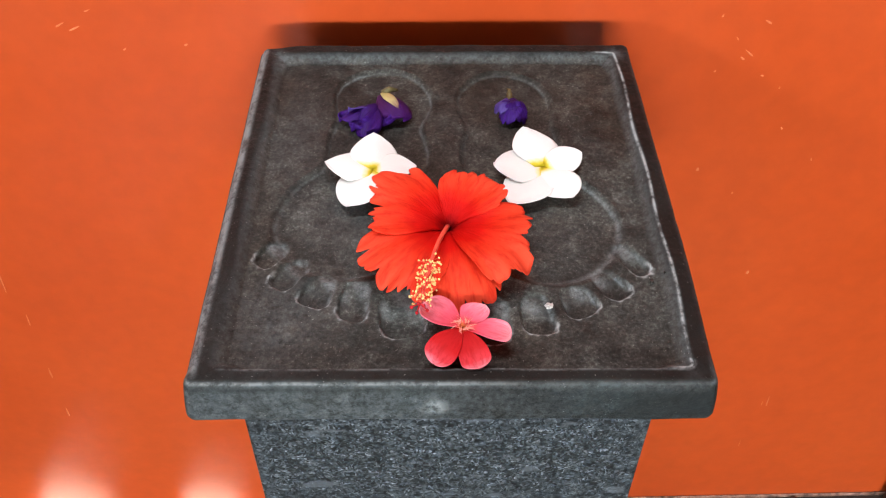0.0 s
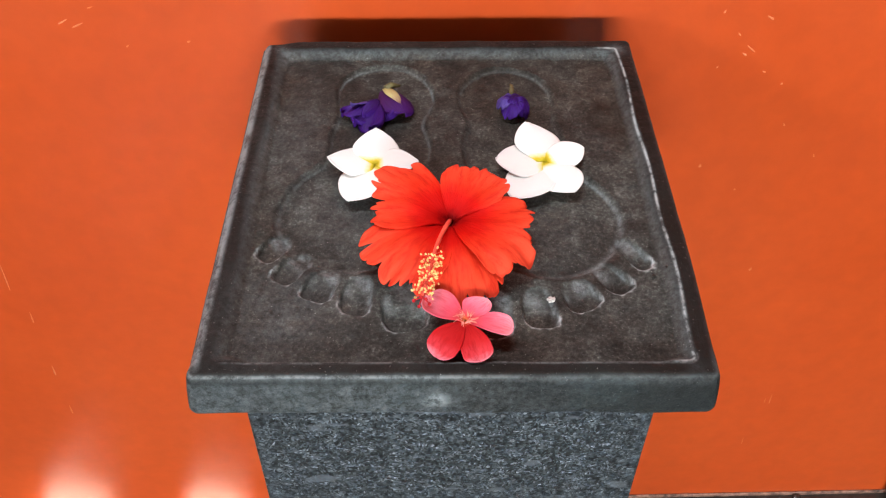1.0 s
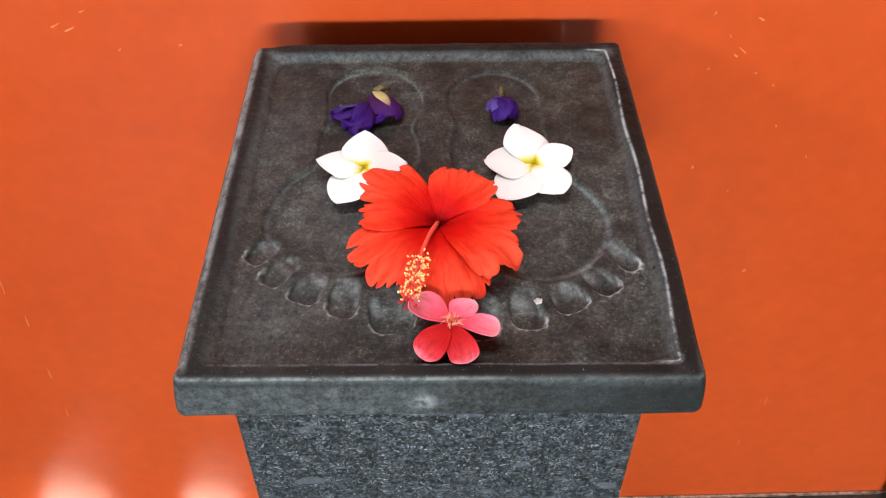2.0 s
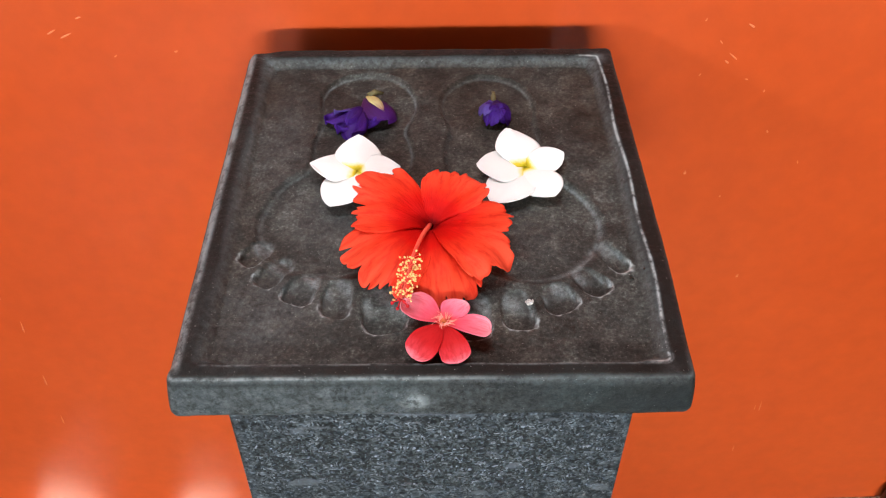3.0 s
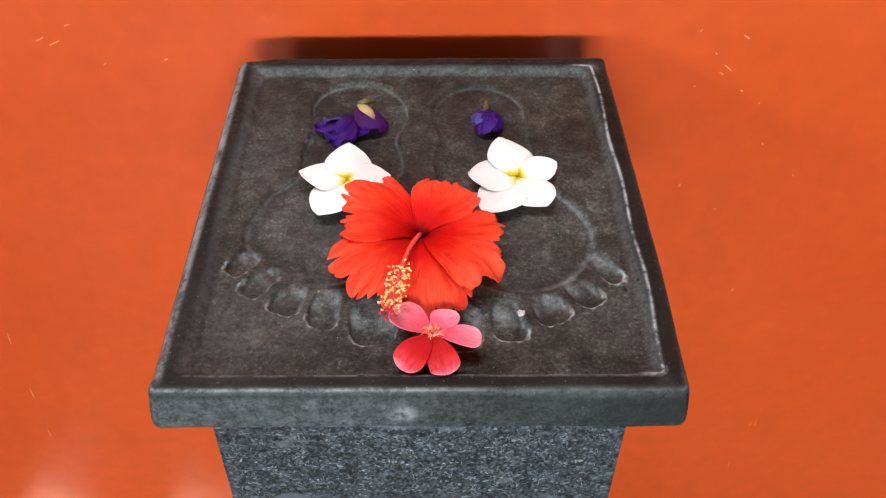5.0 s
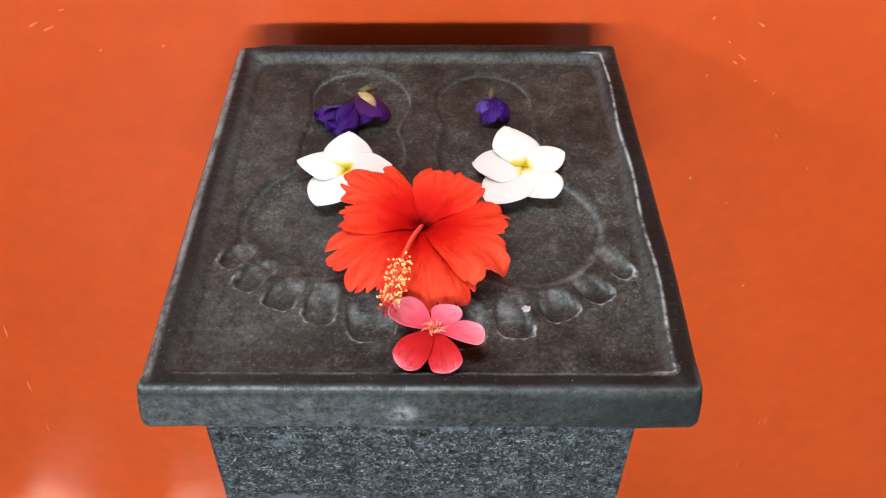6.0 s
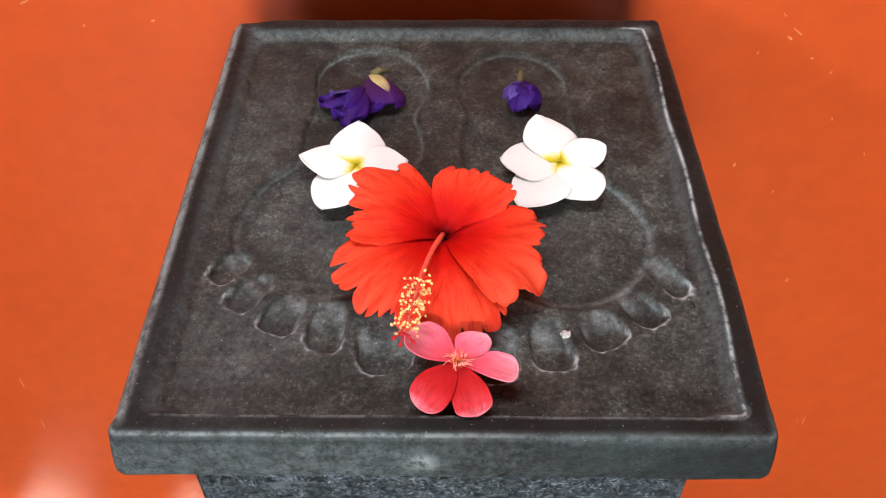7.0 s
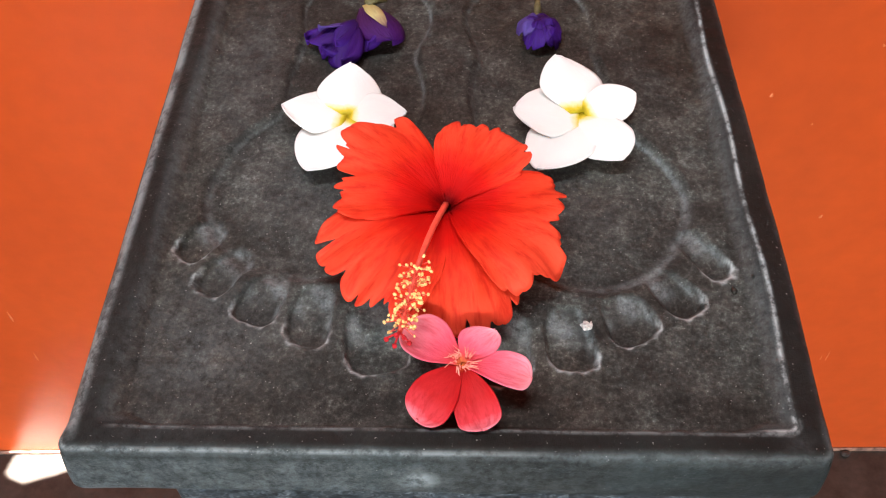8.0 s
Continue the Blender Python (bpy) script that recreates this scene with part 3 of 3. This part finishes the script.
def blade(name, parent, material, foot_at, ang, length, half, wide=0.6, base=0.3, blunt=2.2, point=0.0, bend=0.0, z0=0.0, lift=0.0, arch=0.0, tilt=0.0, cup=0.0, wave=0.0, curl=0.0, seed=0, thick=0.0005, label=""):
    """A spoon-shaped petal from its foot outwards: ang is its axis in degrees, half its greatest half width at the share
    wide of its length, blunt how square and point how sharp its tip is, bend how far the tip swings aside, lift the
    tip's rise, arch its belly, tilt its lean to one side, cup its hollow, wave its ruffle, curl the roll of its margin."""
    rnd = random.Random(seed)
    p1, p2, p3 = rnd.uniform(0, 6), rnd.uniform(0, 6), rnd.uniform(0, 6)
    nu, nv = 34, 25
    bm = bmesh.new()
    uv = bm.loops.layers.uv.new("UVMap")
    grid, coords = [], {}
    c, s = math.cos(radians(ang)), math.sin(radians(ang))
    for i in range(nu):
        u = 1 - (1 - i / (nu - 1)) ** 1.6
        if u < wide:
            w = base + (1 - base) * math.sin(0.5 * math.pi * u / wide) ** 1.3
        else:
            k = (u - wide) / (1 - wide)
            w = (1 - point) * max(0.0, 1 - k ** blunt) ** (1 / 2.0) + point * (1 - k ** 1.5)
        w = max(w, 0.012)
        row = []
        for j in range(nv):
            v = -1 + 2 * j / (nv - 1)
            rim = 1 + 0.022 * noise.noise((u * 3 + p1, v * 1.5, p2)) + 0.010 * noise.noise((u * 9 + p2, v * 4, p3))
            a = length * u * rim
            b = half * w * v * rim + bend * length * u * u
            z = z0 + lift * u + arch * length * math.sin(math.pi * u) + tilt * half * w * v + cup * half * (w * v) ** 2
            z += wave * length * u * u * (math.sin(2.6 * v + 3.0 * u + p1) + 0.5 * math.sin(5.3 * v + 2.0 * u + p2))
            z += curl * half * (max(0.0, abs(v) - 0.7) / 0.3) ** 2 * u * (1 if v > 0 else 0.4)
            vert = bm.verts.new((foot_at[0] + c * a - s * b, foot_at[1] + s * a + c * b, foot_at[2] + z))
            coords[vert] = (u, v * 0.5 + 0.5)
            row.append(vert)
        grid.append(row)
    for i in range(nu - 1):
        for j in range(nv - 1):
            f = bm.faces.new((grid[i][j], grid[i + 1][j], grid[i + 1][j + 1], grid[i][j + 1]))
            for loop in f.loops:
                loop[uv].uv = coords[loop.vert]
    ob = part(name, bm, material, parent, label, smooth=True)
    mod = ob.modifiers.new("thickness", "SOLIDIFY")
    mod.thickness, mod.offset = thick, -1
    return ob


hibiscus = thing("hibiscus_flower", (0.0013, 0.1184, 0.884), "large ruffled red hibiscus flower lying on the carved slab", "flower")
for i, (ang, length, half, lift, foot_z, jag, droop, skew, square) in enumerate([
        (156, 0.0560, 51, 0.0105, 0.0146, 0.160, 0.004, -0.14, 3.8), (59, 0.0440, 50, 0.0105, 0.0154, 0.120, 0.003, -0.06, 2.9), (-22, 0.0560, 55, 0.0095, 0.0158, 0.115, 0.005, -0.20, 3.0),
        (273, 0.0655, 42, 0.0050, 0.0162, 0.085, 0.015, 0.0, 2.8), (225, 0.0615, 43, 0.0085, 0.0140, 0.150, 0.008, 0.02, 3.8)]):
    petal("petal", hibiscus, RED, ang, length, half, lift, foot_z, droop, -0.04, 0.034, 5, jag, square, skew, 40 + i, rise=0.7, funnel=0.0080, flare=-0.30, point=0.02)
tip = Vector((-0.0196, -0.0775, 0.0250))
path = [Vector((-0.001, 0.002, 0.0105)).lerp(tip, k / 10) + Vector((0, 0, 0.010 * math.sin(math.pi * k / 10))) for k in range(11)]
column = part("column", tube(bmesh.new(), path, [0.0016 - 0.00006 * k for k in range(11)]), COLUMN, hibiscus, "slender coral-red stamen column", True)
anther_mesh = None
rnd = random.Random(5)
threads = bmesh.new()
for i in range(140):
    k = rnd.uniform(0.58, 0.98) ** 0.9
    j = min(int(k * 10), 9)
    at = path[j].lerp(path[j + 1], k * 10 - j)
    out = Vector((rnd.uniform(-1, 1), rnd.uniform(-0.5, 0.2), rnd.uniform(-0.4, 1))).normalized() * rnd.uniform(0.0028, 0.0078)
    tube(threads, [at, at + out], [0.00022, 0.00018], 4)
    if anther_mesh is None:
        a = part("anther", ball(0.00074, (0, 0, 0), (1.3, 0.9, 0.85), 1), POLLEN, column, "yellow pollen-covered anther", True)
        anther_mesh = a.data
    else:
        a = new("anther", anther_mesh)
        a.parent = column
    a.matrix_local = Matrix.Translation(at + out) @ pose(0, 0, 0, rnd.uniform(0, 180), rnd.uniform(0, 180), rnd.uniform(0, 180)) @ Matrix.Scale(rnd.uniform(0.8, 1.25), 4)
tagged(part("filament_tuft", threads, COLUMN, column, "fine red filaments"), kind="stuff")
for i, (dx, dz) in enumerate(((-0.005, 0.002), (-0.002, -0.003), (0.002, 0.003), (0.004, -0.001), (-0.001, 0.005))):
    bm = tube(bmesh.new(), [path[-1], path[-1] + Vector((dx, -0.004, dz))], [0.0005, 0.0004], 5)
    s = part("stigma", bm, STIGMA, column, "dark red velvety stigma")
    part("stigma_pad", ball(0.0012, path[-1] + Vector((dx, -0.0045, dz)), level=1), STIGMA, s, smooth=True)

oleander = thing("oleander_flower", (0.0068, 0.0363, 0.8835), "five-petalled pink oleander flower resting on the slab's front rim", "flower")
for i, (ang, length, half, wide, blunt, bend, z0, lift, tilt, curl, paint) in enumerate([
        (149, 0.0275, 0.0112, 0.62, 2.6, -0.03, 0.0100, 0.0045, 0.10, 0.10, PINK), (58, 0.0185, 0.0080, 0.55, 1.8, -0.26, 0.0104, 0.0030, 0.20, -0.10, PINK),
        (350, 0.0285, 0.0085, 0.72, 4.0, -0.10, 0.0094, 0.0010, -0.12, 0.20, PINK), (284, 0.0302, 0.0088, 0.76, 5.0, 0.0, 0.0090, -0.0010, 0.14, 0.12, ROSE), (232, 0.0315, 0.0098, 0.68, 3.0, 0.06, 0.0092, -0.0010, -0.10, 0.14, ROSE)]):
    blade("petal", oleander, paint, (0, 0, 0), ang, length, half, wide, 0.16, blunt, 0.0, bend, z0, lift, 0.05, tilt, 0.10, 0.016, curl, 70 + i, 0.0006)
part("throat", tube(bmesh.new(), [(0, 0, 0), (0, 0, 0.005), (0, 0, 0.0088)], [0.0014, 0.0028, 0.0042], 10), THROAT, oleander, "orange-streaked throat", True)
fringe = bmesh.new()
for i in range(34):
    a = rnd.uniform(0, 6.28)
    r = rnd.uniform(0.004, 0.0085)
    tube(fringe, [(0.0018 * math.cos(a), 0.0018 * math.sin(a), 0.008), (r * 0.6 * math.cos(a), r * 0.6 * math.sin(a), 0.0125), (r * math.cos(a + 0.2), r * math.sin(a + 0.2), 0.0125)], [0.0004, 0.0003, 0.00015], 4)
tagged(part("fringe", fringe, FRINGE, oleander, "fine pale pink fringe round the throat"), kind="stuff")


def plumeria(at, petals, seed, label):
    f = thing("plumeria_flower", at, label, "flower", "white plumeria flowers")
    for i, (ang, length, half, wide, blunt, point, bend, z0, lift) in enumerate(petals):
        blade("petal", f, WHITE, (0, 0, 0), ang, 0.955 * length, 0.94 * half, wide, 0.42, blunt, point, bend, z0, lift, 0.03, 0.07, -0.06, 0.008, 0.03, seed + i, 0.0006)
    part("tube", tube(bmesh.new(), [(0, 0, 0.0020), (0, 0, 0.0055), (0, 0, 0.0088)], [0.0018, 0.0022, 0.0030], 10), WHITE, f, smooth=True)
    return f


plumeria((-0.0505, 0.1869, 0.8785), [(171, 0.0358, 0.0180, 0.42, 1.5, 0.75, 0.02, 0.0098, 0.003), (89, 0.0385, 0.0178, 0.42, 1.5, 0.75, 0.01, 0.0102, 0.003), (359, 0.0318, 0.0165, 0.40, 1.5, 0.80, 0.0, 0.0098, 0.002), (306, 0.0350, 0.0180, 0.46, 1.8, 0.5, 0.0, 0.0094, 0.0), (244, 0.0430, 0.0185, 0.50, 2.4, 0.3, 0.04, 0.0096, 0.0)], 90, "white plumeria with a yellow heart, partly under the hibiscus")
plumeria((0.0717, 0.1889, 0.8785), [(177, 0.0375, 0.0215, 0.48, 1.8, 0.45, 0.0, 0.0084, 0.002), (103, 0.0445, 0.0180, 0.46, 1.7, 0.55, 0.03, 0.0094, 0.003), (18, 0.0305, 0.0140, 0.52, 2.2, 0.40, 0.02, 0.0096, 0.003), (291, 0.0395, 0.0170, 0.56, 2.2, 0.35, 0.04, 0.0090, 0.001), (238, 0.0495, 0.0190, 0.52, 2.0, 0.45, -0.03, 0.0080, 0.001)], 110, "fully open white plumeria with a yellow heart")

pea = thing("butterfly_pea_flower", (-0.052, 0.255, 0.8805), "wilted purple butterfly pea flower with a cream heart", "flower", "butterfly pea flowers")
for i, (x, y, ang, length, half, wide, blunt, z0, lift, tilt, wave, paint) in enumerate([
        (0.003, 0.007, 196, 0.0305, 0.0095, 0.62, 2.4, 0.005, 0.000, 0.3, 0.060, PURPLE), (0.003, 0.008, 226, 0.0290, 0.0100, 0.60, 2.4, 0.006, -0.002, -0.2, 0.070, PURPLE),
        (0.001, 0.008, 257, 0.0330, 0.0105, 0.66, 2.6, 0.007, -0.003, 0.3, 0.055, PURPLE), (0.000, 0.003, 182, 0.0190, 0.0038, 0.60, 2.2, 0.010, -0.001, 0.5, 0.050, PURPLE_LIT),
        (0.002, 0.006, 236, 0.0200, 0.0060, 0.60, 2.2, 0.0105, -0.003, -0.4, 0.080, PURPLE), (0.006, 0.022, 272, 0.0330, 0.0100, 0.66, 2.4, 0.006, -0.001, 0.3, 0.040, PURPLE)]):
    blade("petal", pea, paint, (x, y, 0), ang, length, half, wide, 0.25, blunt, 0.0, 0.05, z0, lift, 0.10, tilt, -0.35, 1.7 * wave, -0.25, 131 + i, 0.0006)
blade("petal", pea, PLUM, (0.0065, 0.023, 0), -66, 0.0345, 0.0135, 0.58, 0.35, 2.4, 0.1, 0.06, 0.0075, 0.000, 0.10, -0.10, -0.35, 0.035, -0.2, 139, 0.0006, "plum standard petal")
blade("heart", pea, CREAM, (0.0070, 0.0225, 0), -64, 0.0255, 0.0046, 0.40, 0.65, 2.0, 0.5, 0.06, 0.0096, 0.0004, 0.11, -0.10, -0.25, 0.02, 0.0, 139, 0.0005, "cream heart of the standard petal")
part("calyx", tube(bmesh.new(), [(0.007, 0.022, 0.009), (0.012, 0.026, 0.010), (0.018, 0.029, 0.007)], [0.0030, 0.0026, 0.001], 7), CALYX, pea, "dry olive calyx", True)

bud = thing("butterfly_pea_flower", (0.0535, 0.257, 0.880), "crumpled dark purple butterfly pea flower with a short stalk", "flower", "butterfly pea flowers")
for i, (ang, length, half, lift, foot_z, paint) in enumerate([(185, 0.0128, 62, 0.004, 0.0140, PURPLE_LIT), (262, 0.0130, 70, 0.003, 0.0130, PURPLE), (345, 0.0130, 74, 0.003, 0.0125, PURPLE), (70, 0.0120, 70, 0.003, 0.0120, PURPLE), (210, 0.0100, 45, 0.003, 0.0150, PURPLE), (300, 0.0095, 60, 0.003, 0.0155, PURPLE)]):
    petal("petal", bud, paint, ang, length, half, lift, foot_z, 0.012, -0.10, 0.15, 3, 0.035, 3.0, 0, 150 + i, 0.0006, flare=0.05)
part("heart", ball(0.0098, (0, 0, 0.0072), (1, 0.95, 0.78)), PURPLE, bud, smooth=True)
part("stalk", tube(bmesh.new(), [(0, 0.010, 0.007), (0.0, 0.018, 0.009), (0.001, 0.026, 0.007), (0.0, 0.032, 0.004)], [0.0026, 0.0022, 0.0014, 0.0009], 6), CALYX, bud, "dry olive stalk", True)

grain = thing("white_grain", (0.062, 0.061, 0.8812), "tiny white grain lying in a carved toe", "grain")
kernel = ball(0.0025, (0, 0, 0.0008), (1.2, 0.9, 0.55), 3)
for v in kernel.verts:
    v.co *= 1 + 0.5 * noise.noise(v.co * 700)
part("kernel", kernel, GRAIN, grain, smooth=True)

# ---- by the wall's foot ----
pebble = thing("pebble", (0.574, 0.408, 0.0), "small dark brown pebble at the wall's foot", "pebble")
part("stone", ball(0.006, (0, 0, 0.0042), (1.2, 0.9, 0.75)), FLOOR, pebble, smooth=True)
block = thing("stone_block", (0.786, 0.33, 0.0), "low black stone block standing by the wall", "block")
part("body", box(-0.075, 0.075, -0.08, 0.08, 0.0, 0.062, 0.014, 4), BLACK, block)

# drips and flaws in the wall's paint: x, z, length, width, lean
for x, z, length, width, lean in [(-0.505, 0.535, 0.05, 0.0016, 4), (-0.497, 0.462, 0.022, 0.0018, 4), (-0.502, 0.356, 0.022, 0.0022, 2), (-0.505, 0.268, 0.020, 0.002, 2),
                                  (0.291, 0.826, 0.006, 0.002, -55), (0.296, 0.832, 0.012, 0.0015, -50), (0.277, 0.689, 0.005, 0.003, 0), (0.371, 0.528, 0.006, 0.003, 10), (0.466, 0.262, 0.024, 0.0016, -3),
                                  (0.459, 0.258, 0.012, 0.0012, -3), (0.452, 0.157, 0.018, 0.0012, -3), (-0.340, 0.868, 0.010, 0.0016, 60), (-0.328, 0.864, 0.012, 0.0016, 65), (0.306, 0.865, 0.008, 0.002, -60),
                                  (0.262, 0.872, 0.004, 0.0015, 20), (0.281, 0.848, 0.005, 0.0012, -40), (0.315, 0.806, 0.004, 0.0016, -70), (0.336, 0.792, 0.003, 0.002, 0), (0.268, 0.812, 0.003, 0.0016, 30), (0.352, 0.742, 0.004, 0.002, -30),
                                  (0.322, 0.655, 0.003, 0.002, 0), (0.395, 0.701, 0.005, 0.0014, -20), (-0.288, 0.842, 0.004, 0.0014, 50), (-0.312, 0.882, 0.006, 0.0012, 70), (-0.231, 0.846, 0.004, 0.002, 60)]:
    bm = ball(0.5, (0, 0, 0), (width, 0.0008, length), 2)
    for v in bm.verts:
        v.co.x *= 0.55 + 0.9 * (0.5 - v.co.z / length)
    chip = part("paint_drip", bm, CHIP, wall, smooth=True)
    chip.matrix_local = pose(x, WALL, z, 0, lean, 0)

# ---- floor tiles ----
tile_bm = box(-0.2985, 0.2985, -0.2985, 0.2985, -0.02, 0.0, 0.001, 1)
tile_mesh = None
for i in range(-4, 4):
    for j in range(8):
        x, y = 0.494 + 0.6 * i + 0.3, WALL - 0.3 - 0.6 * j
        if tile_mesh is None:
            t = part("tile", tile_bm, FLOOR, floor)
            tile_mesh = t.data
        else:
            t = new("tile", tile_mesh)
            t.parent = floor
        t.location = (x, y, 0)
